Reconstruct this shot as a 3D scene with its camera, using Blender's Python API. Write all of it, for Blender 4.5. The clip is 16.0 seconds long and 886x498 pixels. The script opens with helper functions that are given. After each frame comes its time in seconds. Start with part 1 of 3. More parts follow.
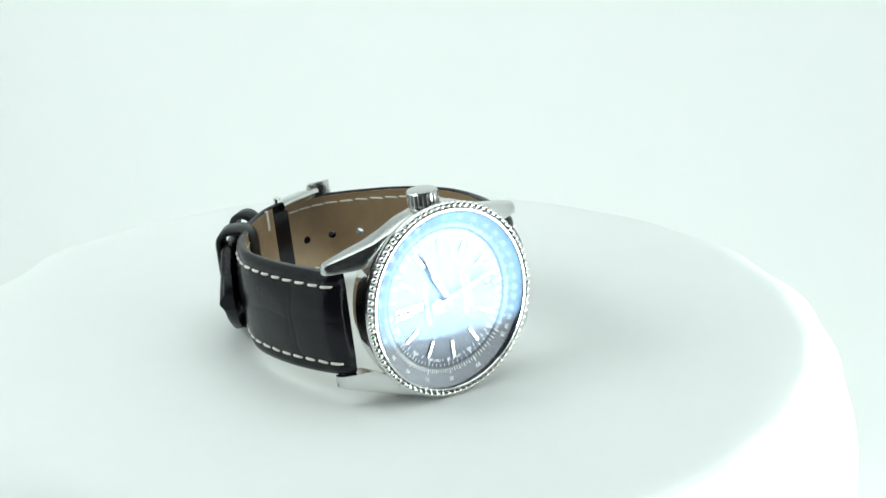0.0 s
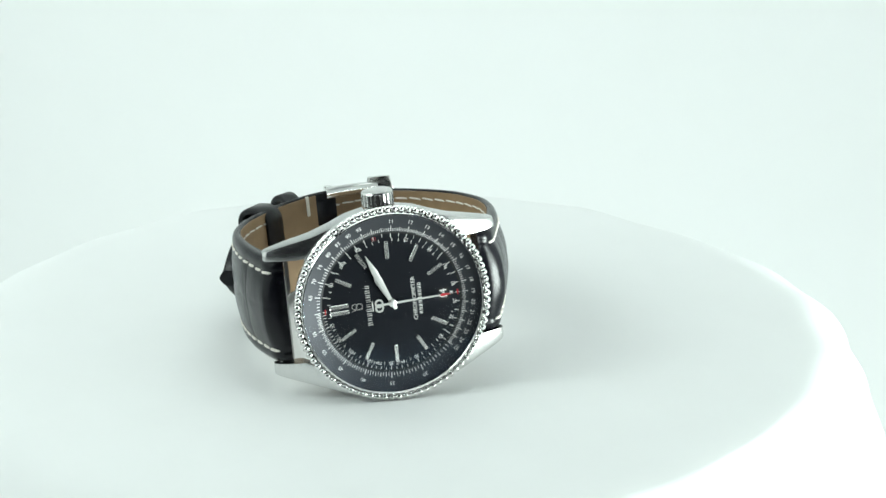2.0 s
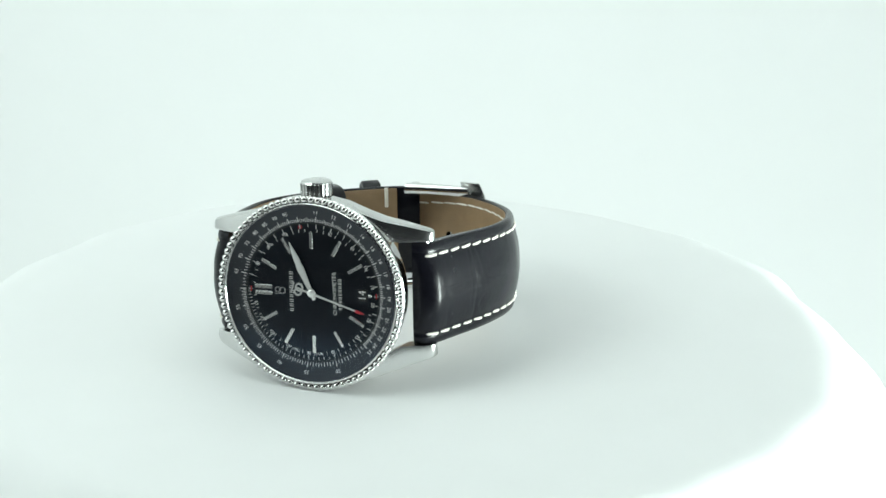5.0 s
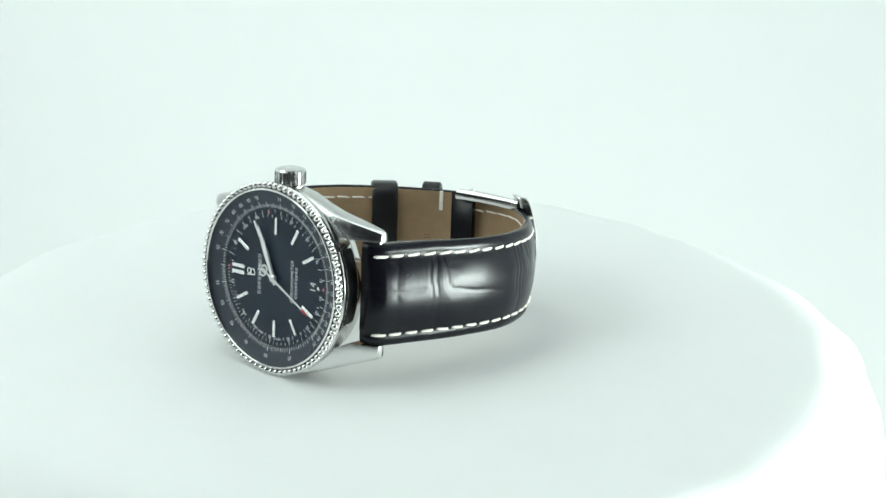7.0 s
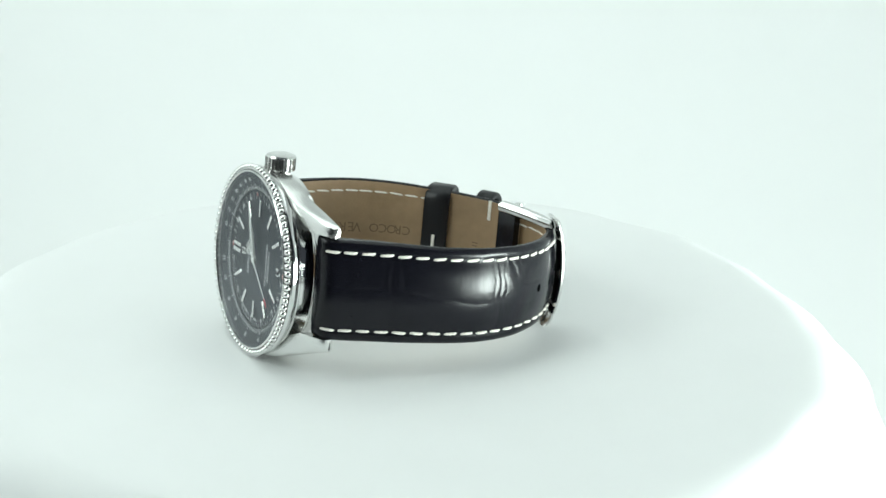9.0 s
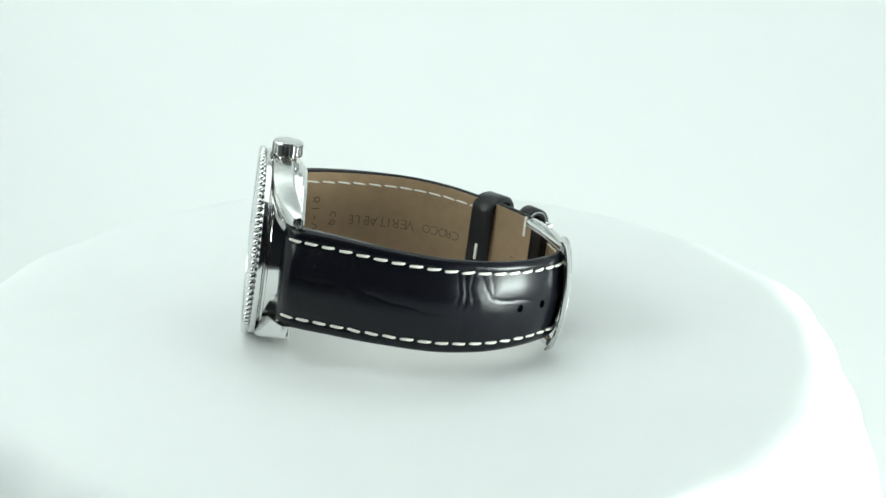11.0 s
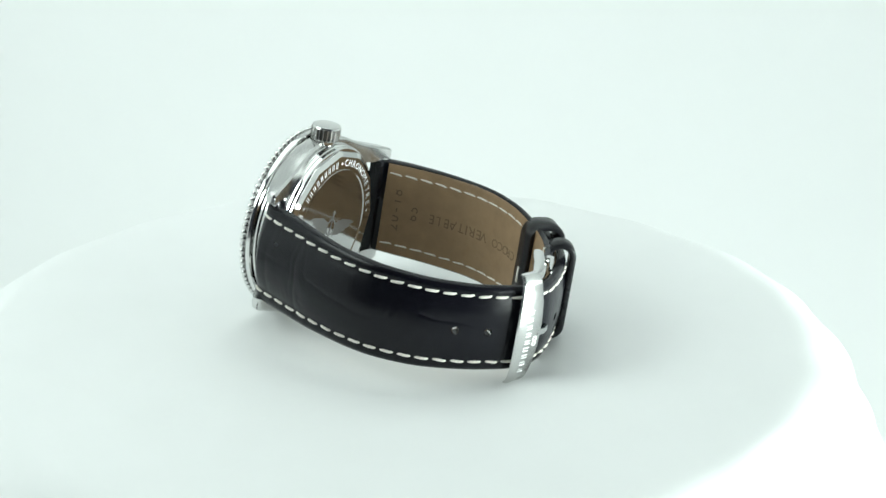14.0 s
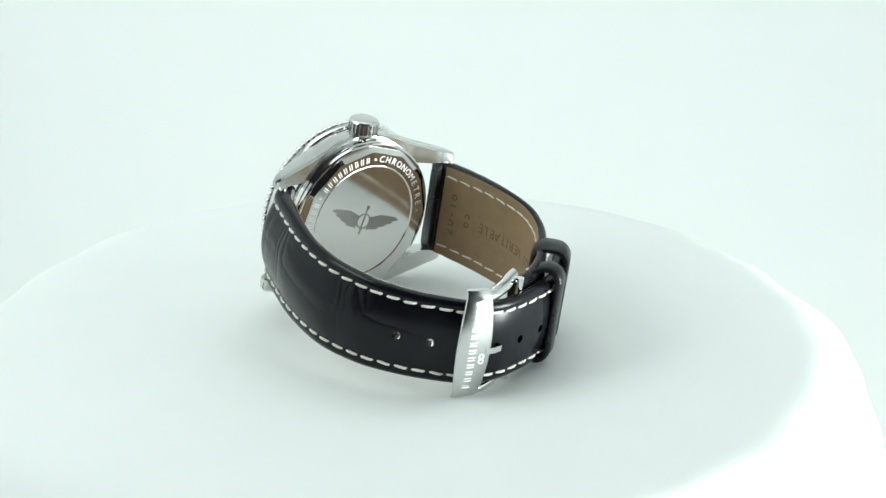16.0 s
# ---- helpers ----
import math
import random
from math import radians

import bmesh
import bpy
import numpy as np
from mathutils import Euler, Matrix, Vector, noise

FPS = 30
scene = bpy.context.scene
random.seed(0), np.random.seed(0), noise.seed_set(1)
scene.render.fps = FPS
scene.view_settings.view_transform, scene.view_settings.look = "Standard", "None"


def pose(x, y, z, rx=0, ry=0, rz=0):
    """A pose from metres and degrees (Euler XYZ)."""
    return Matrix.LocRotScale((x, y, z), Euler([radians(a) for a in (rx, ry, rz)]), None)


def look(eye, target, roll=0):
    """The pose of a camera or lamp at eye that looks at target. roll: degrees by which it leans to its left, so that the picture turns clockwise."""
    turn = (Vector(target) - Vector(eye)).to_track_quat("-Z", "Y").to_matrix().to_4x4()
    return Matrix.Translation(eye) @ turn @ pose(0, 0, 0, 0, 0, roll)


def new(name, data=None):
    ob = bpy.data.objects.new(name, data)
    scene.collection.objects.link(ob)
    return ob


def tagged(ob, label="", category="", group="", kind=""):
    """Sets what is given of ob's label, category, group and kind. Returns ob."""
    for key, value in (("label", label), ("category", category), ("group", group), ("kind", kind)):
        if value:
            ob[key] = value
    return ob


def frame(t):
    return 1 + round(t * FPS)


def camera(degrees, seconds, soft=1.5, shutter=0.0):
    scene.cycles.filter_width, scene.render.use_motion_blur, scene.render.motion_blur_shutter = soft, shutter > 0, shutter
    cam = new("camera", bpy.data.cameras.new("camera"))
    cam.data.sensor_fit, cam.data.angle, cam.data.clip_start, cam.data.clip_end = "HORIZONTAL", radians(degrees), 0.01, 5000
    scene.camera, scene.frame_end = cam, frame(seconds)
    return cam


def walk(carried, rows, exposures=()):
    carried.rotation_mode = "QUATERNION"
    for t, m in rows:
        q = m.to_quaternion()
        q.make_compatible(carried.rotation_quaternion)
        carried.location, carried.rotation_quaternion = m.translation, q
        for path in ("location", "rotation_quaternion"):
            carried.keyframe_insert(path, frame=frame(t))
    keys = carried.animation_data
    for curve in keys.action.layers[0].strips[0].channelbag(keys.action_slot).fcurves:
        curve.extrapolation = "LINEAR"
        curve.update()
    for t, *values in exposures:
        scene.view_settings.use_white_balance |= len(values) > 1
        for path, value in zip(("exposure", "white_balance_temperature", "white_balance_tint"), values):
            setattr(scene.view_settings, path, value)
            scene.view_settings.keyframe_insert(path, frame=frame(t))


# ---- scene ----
cam = camera(20.31, 16.0, soft=1.5)
SEE = Matrix.Translation((0, -0.45817, 0.19664)) @ pose(0, 0, 0, 0, 0, -1.254) @ pose(0, 0, 0, 68.804) @ pose(0, 0, 0, 0, 0, 0.607)
walk(cam, [(0.0, SEE), (16.0, SEE)])

# ---- light: a tent with a lit roof panel, a fill panel, and a low side panel with a bright lamp before it ----
TINT = (0.880, 1.0, 0.955)
world = bpy.data.worlds.new("room_air")
scene.world = world
world.use_nodes = True
world.node_tree.nodes["Background"].inputs[0].default_value = (0.75, 0.85, 1.0, 1)
world.node_tree.nodes["Background"].inputs[1].default_value = 0.06
scene.view_settings.exposure = 0.0


def panel(name, eye, target, wide, high, watts, spread=180):
    data = bpy.data.lights.new(name, "AREA")
    data.shape, data.size, data.size_y, data.energy, data.color = "RECTANGLE", wide, high, watts, TINT
    data.spread = radians(spread)
    ob = new(name, data)
    ob.matrix_world = look(eye, target)
    return ob


panel("roof_panel", (0.0, 0.12, 0.58), (0.0, 0.12, 0.0), 0.64, 0.64, 1.82)
panel("fill_panel", (-0.44, -0.16, 0.36), (0.0, 0.0, 0.0), 0.30, 0.30, 1.52)
panel("side_panel", (0.424, -0.195, -0.01), (0.0, -0.02, 0.0), 0.32, 0.20, 2.0)
panel("side_lamp", (0.417, -0.165, -0.03), (0.0, -0.02, 0.0), 0.21, 0.11, 0.52, 80)


# ---- materials ----
def material(name, colour, rough=0.5, metal=0.0, grain=0.0, size=800.0, bump=0.0, bump_size=2000.0, spec=0.5, rough_var=0.0):
    m = bpy.data.materials.new(name)
    m.use_nodes = True
    n, l = m.node_tree.nodes, m.node_tree.links
    b = n["Principled BSDF"]
    b.inputs["Base Color"].default_value = (*colour, 1)
    b.inputs["Roughness"].default_value = rough
    b.inputs["Metallic"].default_value = metal
    b.inputs["Specular IOR Level"].default_value = spec
    if grain or bump or rough_var:
        tc = n.new("ShaderNodeTexCoord")
    if grain or rough_var:
        a, c = n.new("ShaderNodeTexNoise"), n.new("ShaderNodeTexNoise")
        a.inputs["Scale"].default_value, c.inputs["Scale"].default_value = size, size * 0.13
        a.inputs["Detail"].default_value = 4
        mix = n.new("ShaderNodeMath")
        mix.operation = "ADD"
        for k in (a, c):
            l.new(tc.outputs["Object"], k.inputs["Vector"])
        l.new(a.outputs["Fac"], mix.inputs[0])
        l.new(c.outputs["Fac"], mix.inputs[1])
        if grain:
            ramp = n.new("ShaderNodeMapRange")
            ramp.inputs["From Min"].default_value, ramp.inputs["From Max"].default_value = 0.6, 1.4
            ramp.inputs["To Min"].default_value, ramp.inputs["To Max"].default_value = 1 - grain, 1 + grain
            l.new(mix.outputs[0], ramp.inputs["Value"])
            mul = n.new("ShaderNodeVectorMath")
            mul.operation = "SCALE"
            mul.inputs[0].default_value = colour
            l.new(ramp.outputs[0], mul.inputs["Scale"])
            l.new(mul.outputs[0], b.inputs["Base Color"])
        if rough_var:
            r2 = n.new("ShaderNodeMapRange")
            r2.inputs["From Min"].default_value, r2.inputs["From Max"].default_value = 0.6, 1.4
            r2.inputs["To Min"].default_value, r2.inputs["To Max"].default_value = max(rough - rough_var, 0.02), rough + rough_var
            l.new(mix.outputs[0], r2.inputs["Value"])
            l.new(r2.outputs[0], b.inputs["Roughness"])
    if bump:
        a = n.new("ShaderNodeTexNoise")
        a.inputs["Scale"].default_value, a.inputs["Detail"].default_value = bump_size, 5
        l.new(tc.outputs["Object"], a.inputs["Vector"])
        bp = n.new("ShaderNodeBump")
        bp.inputs["Strength"].default_value, bp.inputs["Distance"].default_value = bump, 0.0002
        l.new(a.outputs["Fac"], bp.inputs["Height"])
        l.new(bp.outputs[0], b.inputs["Normal"])
    return m


STEEL = material("polished_steel", (0.74, 0.74, 0.73), 0.09, 1.0, rough_var=0.04, size=300)
SATIN = material("satin_steel", (0.69, 0.69, 0.68), 0.22, 1.0, rough_var=0.06, size=500, bump=0.08, bump_size=6000)
DIAL = material("black_dial", (0.034, 0.037, 0.045), 0.33, 1.0)
RING = material("scale_ring", (0.050, 0.052, 0.060), 0.38, 0.6, grain=0.06, size=300)
PRINT = material("white_print", (0.70, 0.70, 0.69), 0.6)
LUME = material("marker_silver", (0.86, 0.86, 0.84), 0.16, 0.85)
POINTER = material("pointer_silver", (0.88, 0.88, 0.86), 0.25, 0.5)
RED = material("red_lacquer", (0.45, 0.02, 0.03), 0.4)
BLACK = material("black_rubber", (0.01, 0.01, 0.011), 0.6)
TAN = material("tan_lining", (0.300, 0.197, 0.110), 0.62, grain=0.16, size=420, bump=0.25, bump_size=2500)
STAMP = material("stamped_print", (0.165, 0.108, 0.062), 0.7)
THREAD = material("white_thread", (0.80, 0.77, 0.70), 0.8, grain=0.15, size=3000, bump=0.5, bump_size=5000)
ENGRAVED = material("engraved_steel", (0.45, 0.45, 0.45), 0.5, 1.0)
# steel darkened in colour to give the shade between the crown's flutes
GROOVE_SHADE = material("flute_shade_steel", (0.20, 0.20, 0.20), 0.4, 1.0)
ENGRAVED_LIGHT = material("etched_steel", (0.9, 0.9, 0.9), 0.6, 0.6)
CLOTH = material("white_cloth", (0.84, 0.85, 0.85), 0.75, grain=0.015, size=60, bump=0.04, bump_size=900, spec=0.25)
SWEEP = material("white_backdrop", (0.84, 0.85, 0.85), 0.8, grain=0.01, size=12, spec=0.2)
ROOM = material("grey_room", (0.05, 0.05, 0.055), 0.8, grain=0.1, size=6)


def leather(name):
    """Glossy black hide: fine wrinkles run across the strap (u along it, v across, in mm)."""
    m = material(name, (0.005, 0.005, 0.008), 0.24, rough_var=0.05, size=260, spec=0.25)
    n, l = m.node_tree.nodes, m.node_tree.links
    tc = n.new("ShaderNodeTexCoord")
    st = n.new("ShaderNodeVectorMath")
    st.operation = "MULTIPLY"
    st.inputs[1].default_value = (1.5, 0.5, 1)
    l.new(tc.outputs["UV"], st.inputs[0])
    fine = n.new("ShaderNodeTexNoise")
    fine.inputs["Scale"].default_value, fine.inputs["Detail"].default_value = 0.9, 5
    l.new(st.outputs[0], fine.inputs["Vector"])
    bp = n.new("ShaderNodeBump")
    bp.inputs["Strength"].default_value, bp.inputs["Distance"].default_value = 0.10, 0.0003
    l.new(fine.outputs["Fac"], bp.inputs["Height"])
    l.new(bp.outputs[0], n["Principled BSDF"].inputs["Normal"])
    return m


LEATHER = leather("black_crocodile_leather")
PLAIN_LEATHER = material("black_leather", (0.009, 0.009, 0.011), 0.30, spec=0.3, rough_var=0.06, size=300, bump=0.2, bump_size=1800)


def crystal_glass():
    m = bpy.data.materials.new("coated_crystal")
    m.use_nodes = True
    n, l = m.node_tree.nodes, m.node_tree.links
    n.remove(n["Principled BSDF"])
    facing, clear = n.new("ShaderNodeLayerWeight"), n.new("ShaderNodeBsdfTransparent")
    coat, gloss = n.new("ShaderNodeBsdfGlossy"), n.new("ShaderNodeBsdfGlossy")
    inner, outer = n.new("ShaderNodeMixShader"), n.new("ShaderNodeMixShader")
    facing.inputs["Blend"].default_value = 0.5
    power, share = n.new("ShaderNodeMath"), n.new("ShaderNodeMath")
    power.operation, share.operation = "POWER", "MULTIPLY"
    power.inputs[1].default_value, share.inputs[1].default_value = 5.0, 0.9
    coat.inputs["Color"].default_value, coat.inputs["Roughness"].default_value = (0.28, 0.58, 1.0, 1), 0.06
    gloss.inputs["Color"].default_value, gloss.inputs["Roughness"].default_value = (0.95, 0.95, 0.95, 1), 0.04
    inner.inputs[0].default_value = 0.022
    l.new(facing.outputs["Facing"], power.inputs[0])
    l.new(power.outputs[0], share.inputs[0])
    l.new(clear.outputs[0], inner.inputs[1])
    l.new(coat.outputs[0], inner.inputs[2])
    l.new(share.outputs[0], outer.inputs[0])
    l.new(inner.outputs[0], outer.inputs[1])
    l.new(gloss.outputs[0], outer.inputs[2])
    l.new(outer.outputs[0], n["Material Output"].inputs["Surface"])
    return m


GLASS = crystal_glass()

# ---- building helpers, in millimetres ----
MM = 0.001
# the watch lies on its side: its dial plane leans back a little
LEAN = Matrix.Translation((0, 0, 0.01871)) @ pose(0, 0, 0, -7.07) @ pose(0, 0, 0, 0, -4.28) @ Matrix(((1, 0, 0, 0), (0, 0, -1, 0), (0, 1, 0, 0), (0, 0, 0, 1)))


def smooth(me, angle=35):
    for f in me.polygons:
        f.use_smooth = True
    me.set_sharp_from_angle(angle=radians(angle))


def mesh_of(name, bm, material, scale=MM, angle=35):
    bmesh.ops.scale(bm, vec=(scale,) * 3, verts=bm.verts)
    bmesh.ops.recalc_face_normals(bm, faces=bm.faces)
    me = bpy.data.meshes.new(name)
    bm.to_mesh(me)
    bm.free()
    me.materials.append(material)
    smooth(me, angle)
    return me


def part(name, bm, material, parent, label="", m=None, angle=35):
    me = bm if isinstance(bm, bpy.types.Mesh) else mesh_of(name, bm, material, angle=angle)
    ob = new(name, me)
    ob.parent = parent
    base = LEAN if parent is not None and parent.type == "EMPTY" else Matrix.Identity(4)
    ob.matrix_basis = base @ m if m is not None else base
    return tagged(ob, label)


def at(x, y, z, rx=0, ry=0, rz=0):
    return pose(x * MM, y * MM, z * MM, rx, ry, rz)


def lathe(profile, n=128, closed=True):
    """Turns (radius, z) points round the z axis."""
    bm = bmesh.new()
    rings = []
    for r, z in profile:
        if r < 1e-6:
            rings.append([bm.verts.new((0, 0, z))])
        else:
            rings.append([bm.verts.new((r * math.cos(2 * math.pi * i / n), r * math.sin(2 * math.pi * i / n), z)) for i in range(n)])
    pairs = list(zip(rings, rings[1:]))
    if closed:
        pairs.append((rings[-1], rings[0]))
    for a, b in pairs:
        for i in range(n):
            j = (i + 1) % n
            if len(a) == 1 and len(b) == 1:
                continue
            if len(a) == 1:
                bm.faces.new((a[0], b[i], b[j]))
            elif len(b) == 1:
                bm.faces.new((a[i], a[j], b[0]))
            else:
                bm.faces.new((a[i], a[j], b[j], b[i]))
    return bm


def box(x0, x1, y0, y1, z0, z1, bevel=0.0, seg=2):
    bm = bmesh.new()
    bmesh.ops.create_cube(bm, size=1, matrix=Matrix.Translation(((x0 + x1) / 2, (y0 + y1) / 2, (z0 + z1) / 2)) @ Matrix.Diagonal((x1 - x0, y1 - y0, z1 - z0, 1)))
    if bevel:
        bmesh.ops.bevel(bm, geom=bm.edges, offset=bevel, segments=seg, profile=0.6, affect="EDGES")
    return bm


def prism(outline, z0, z1, bevel=0.0):
    bm = bmesh.new()
    lo = [bm.verts.new((x, y, z0)) for x, y in outline]
    hi = [bm.verts.new((x, y, z1)) for x, y in outline]
    bm.faces.new(lo[::-1])
    bm.faces.new(hi)
    for i in range(len(lo)):
        j = (i + 1) % len(lo)
        bm.faces.new((lo[i], lo[j], hi[j], hi[i]))
    if bevel:
        bmesh.ops.bevel(bm, geom=bm.edges, offset=bevel, segments=2, profile=0.6, affect="EDGES")
    return bm


def loft(sections, ends=True, uvs=None):
    bm = bmesh.new()
    rows = [[bm.verts.new(p) for p in s] for s in sections]
    n = len(rows[0])
    for a, b in zip(rows, rows[1:]):
        for i in range(n):
            j = (i + 1) % n
            bm.faces.new((a[i], a[j], b[j], b[i]))
    if ends:
        bm.faces.new(rows[0][::-1])
        bm.faces.new(rows[-1])
    if uvs:
        layer = bm.loops.layers.uv.new("UVMap")
        at_vert = {v: uv for row, line in zip(rows, uvs) for v, uv in zip(row, line)}
        for f in bm.faces:
            for lp in f.loops:
                lp[layer].uv = at_vert[lp.vert]
    return bm


def letters(text, size, material, thick=0.03):
    """A mesh of raised characters, centred, size in millimetres."""
    cu = bpy.data.curves.new("letters", "FONT")
    cu.body, cu.size, cu.align_x, cu.align_y, cu.extrude, cu.resolution_u = text, size * MM * 1.38, "CENTER", "CENTER", thick * MM, 2
    ob = bpy.data.objects.new("letters", cu)
    scene.collection.objects.link(ob)
    me = bpy.data.meshes.new_from_object(ob.evaluated_get(bpy.context.evaluated_depsgraph_get()))
    bpy.data.objects.remove(ob)
    bpy.data.curves.remove(cu)
    me.materials.clear()
    me.materials.append(material)
    return me


def spline(pts, step=0.6):
    """An even run of points on a smooth curve through pts."""
    p = [Vector(q) for q in pts]
    p = [2 * p[0] - p[1]] + p + [2 * p[-1] - p[-2]]
    out = []
    for a, b, c, d in zip(p, p[1:], p[2:], p[3:]):
        for k in range(24):
            t = k / 24
            out.append(0.5 * (2 * b + (c - a) * t + (2 * a - 5 * b + 4 * c - d) * t * t + (3 * b - a - 3 * c + d) * t ** 3))
    out.append(p[-2])
    run, far = [out[0]], 0.0
    for a, b in zip(out, out[1:]):
        seg = (b - a).length
        while far + seg >= step and seg > 1e-9:
            a = a + (b - a) * ((step - far) / seg)
            seg, far = (b - a).length, 0.0
            run.append(a)
        far += seg
    return run


# ---- the setting ----
def sweep():
    """A white paper sweep: floor, curve and back wall in one sheet, with thickness."""
    line = [(-0.75, -0.12), (0.20, -0.12)]
    for i in range(1, 17):
        a = math.pi / 2 * i / 16
        line.append((0.20 + 0.35 * math.sin(a), 0.23 - 0.35 * math.cos(a)))
    line.append((0.55, 0.75))
    bm = bmesh.new()
    rows = []
    for x in (-0.75, 0.75):
        rows.append([bm.verts.new((x, y, z)) for y, z in line])
    for i in range(len(line) - 1):
        bm.faces.new((rows[0][i], rows[1][i], rows[1][i + 1], rows[0][i + 1]))
    me = mesh_of("backdrop", bm, SWEEP, 1.0, 60)
    ob = new("backdrop", me)
    s = ob.modifiers.new("thick", "SOLIDIFY")
    s.thickness, s.offset = 0.004, -1
    return tagged(ob, "seamless white backdrop sweeping from floor to wall", "backdrop", kind="structure")


def shell(name, x0, x1, y0, y1, z0, z1, mat, label):
    me = mesh_of(name, box(x0, x1, y0, y1, z0, z1), mat, 1.0)
    return tagged(new(name, me), label, name.split("_")[0], kind="structure")


sweep()
shell("wall_left", -0.52, -0.50, -0.30, 0.60, -0.13, 0.80, SWEEP, "plain white fabric side of the light tent")
shell("wall_right", 0.50, 0.52, -0.30, 0.60, -0.13, 0.80, SWEEP, "plain white fabric side of the light tent")
shell("ceiling", -0.52, 0.52, -0.30, 0.60, 0.80, 0.82, SWEEP, "plain white fabric roof of the light tent")
shell("wall_front", -1.2, 1.2, -1.32, -1.30, -0.30, 1.60, ROOM, "plain dark grey wall of the room")


def turntable():
    """A round stand under a white cloth whose hem hangs in loose folds."""
    root = new("turntable")
    tagged(root, "round turntable covered in draped white cloth", "turntable")
    rng = random.Random(4)
    waves = [(k, rng.uniform(0, 6.28), rng.uniform(0.4, 1.0) / (1 + 0.12 * k)) for k in (3, 5, 7, 8, 11, 13, 17, 23)]

    def fold(a):
        dip = ((a + 0.8 + math.pi) % (2 * math.pi) - math.pi) / 0.42
        return sum(w * math.sin(k * a + p) for k, p, w in waves) / 2.6 - 0.9 * math.exp(-dip * dip)

    prof = [(0, 0)] + [(r, 0) for r in (0.03, 0.05, 0.066, 0.077, 0.0825)]
    prof += [(0.0825 + 0.0135 * math.sin(b), 0.0125 * (math.cos(b) - 1)) for b in (0.15, 0.3, 0.45, 0.6, 0.75, 0.9, 1.05, 1.2, 1.35, 1.48)]
    prof += [(0.0970, -0.014), (0.0995, -0.020), (0.1010, -0.028), (0.1012, -0.037), (0.1000, -0.047), (0.0985, -0.058)]
    n = 360
    bm = bmesh.new()
    rows = []
    for r, z in prof:
        if r == 0:
            rows.append([bm.verts.new((0, 0, 0))])
            continue
        loose = max(0.0, min(1.0, (r - 0.0825) / 0.017))
        row = []
        for i in range(n):
            a = 2 * math.pi * i / n
            rr = r + loose * 0.0070 * fold(a) + 0.0018 * math.sin(2 * a + 1) * min(1, r / 0.09)
            zz = z + loose * 0.002 * fold(a * 1.0 + 0.3)
            row.append(bm.verts.new((rr * math.cos(a), rr * math.sin(a), zz)))
        rows.append(row)
    for i in range(n):
        j = (i + 1) % n
        bm.faces.new((rows[0][0], rows[1][i], rows[1][j]))
        for a, b in zip(rows[1:], rows[2:]):
            bm.faces.new((a[i], b[i], b[j], a[j]))
    cloth = new("cloth_cover", mesh_of("cloth_cover", bm, CLOTH, 1.0, 80))
    cloth.parent = root
    tagged(cloth, "white cloth with a loosely folded hem")
    plate = new("plate", mesh_of("plate", lathe([(0, -0.003), (0.075, -0.003), (0.077, -0.004), (0.077, -0.011), (0.075, -0.012), (0, -0.012)], 96, False), CLOTH, 1.0))
    plate.parent = root
    base = new("base", mesh_of("base", lathe([(0, -0.0125), (0.060, -0.0125), (0.066, -0.119), (0, -0.119)], 96, False), BLACK, 1.0))
    base.parent = root
    return root


TABLE = turntable()

# ---- the watch ----
WATCH = new("wristwatch")
tagged(WATCH, "steel wristwatch with black dial and black leather strap on its side", "watch")


def dial_dir(degrees):
    """The direction on the dial at an angle clockwise from twelve."""
    a = radians(degrees)
    return -math.cos(a), math.sin(a)


def on_dial(degrees, r, z, out=True):
    """The pose of a piece whose +y axis points away from the centre."""
    x, y = dial_dir(degrees)
    return at(x * r, y * r, z) @ pose(0, 0, 0, 0, 0, math.degrees(math.atan2(y, x)) - 90)


def case():
    body = lathe([(15.0, -0.75), (17.3, -0.75), (17.35, -0.95), (17.95, -1.0), (18.1, -1.15), (18.1, -1.5), (17.95, -1.62), (17.7, -1.66), (17.7, -4.35), (17.6, -4.5), (17.3, -4.55), (17.25, -4.85), (17.1, -4.95), (17.0, -5.4), (12, -5.4)], 160)
    ob = part("case", body, STEEL, WATCH, "polished steel case band", angle=18)
    for sx in (1, -1):
        for sy in (1, -1):
            sec = []
            for x, yo, zt, zb in ((3.0, 18.05, -0.5, -4.7), (6.5, 17.3, -0.5, -4.9), (10, 15.8, -0.7, -5.2), (13.5, 14.5, -1.3, -5.7), (17, 13.6, -2.5, -6.4),
                                  (20, 12.8, -3.7, -6.8), (21.6, 12.3, -4.6, -7.15), (22.1, 12.1, -4.95, -7.15), (22.4, 11.9, -5.3, -6.95), (22.5, 11.6, -5.6, -6.7)):
                yo += (0.5 + 0.8 * math.exp(-((x - 12) / 5.5) ** 2)) * (sy < 0)
                yi = max(10.1, yo - 4.0) if x < 15 else 10.1
                c = 0.45
                pts = [(yi, zt - 0.1), (yo - 1.1, zt), (yo - 0.25, zt - 0.35), (yo, zt - 1.1), (yo, zb + c), (yo - c, zb), (yi, zb)]
                sec.append([(sx * x, sy * y, z) for y, z in pts])
            part("lug", loft(sec), SATIN, ob, "polished and brushed steel lug", angle=28)
        bar = bmesh.new()
        bmesh.ops.create_cone(bar, cap_ends=True, segments=20, radius1=0.75, radius2=0.75, depth=20.2, matrix=Matrix.Translation((sx * 20.6, 0, -6.6)) @ pose(0, 0, 0, 90))
        part("spring_bar", bar, STEEL, ob)
    return ob


case()


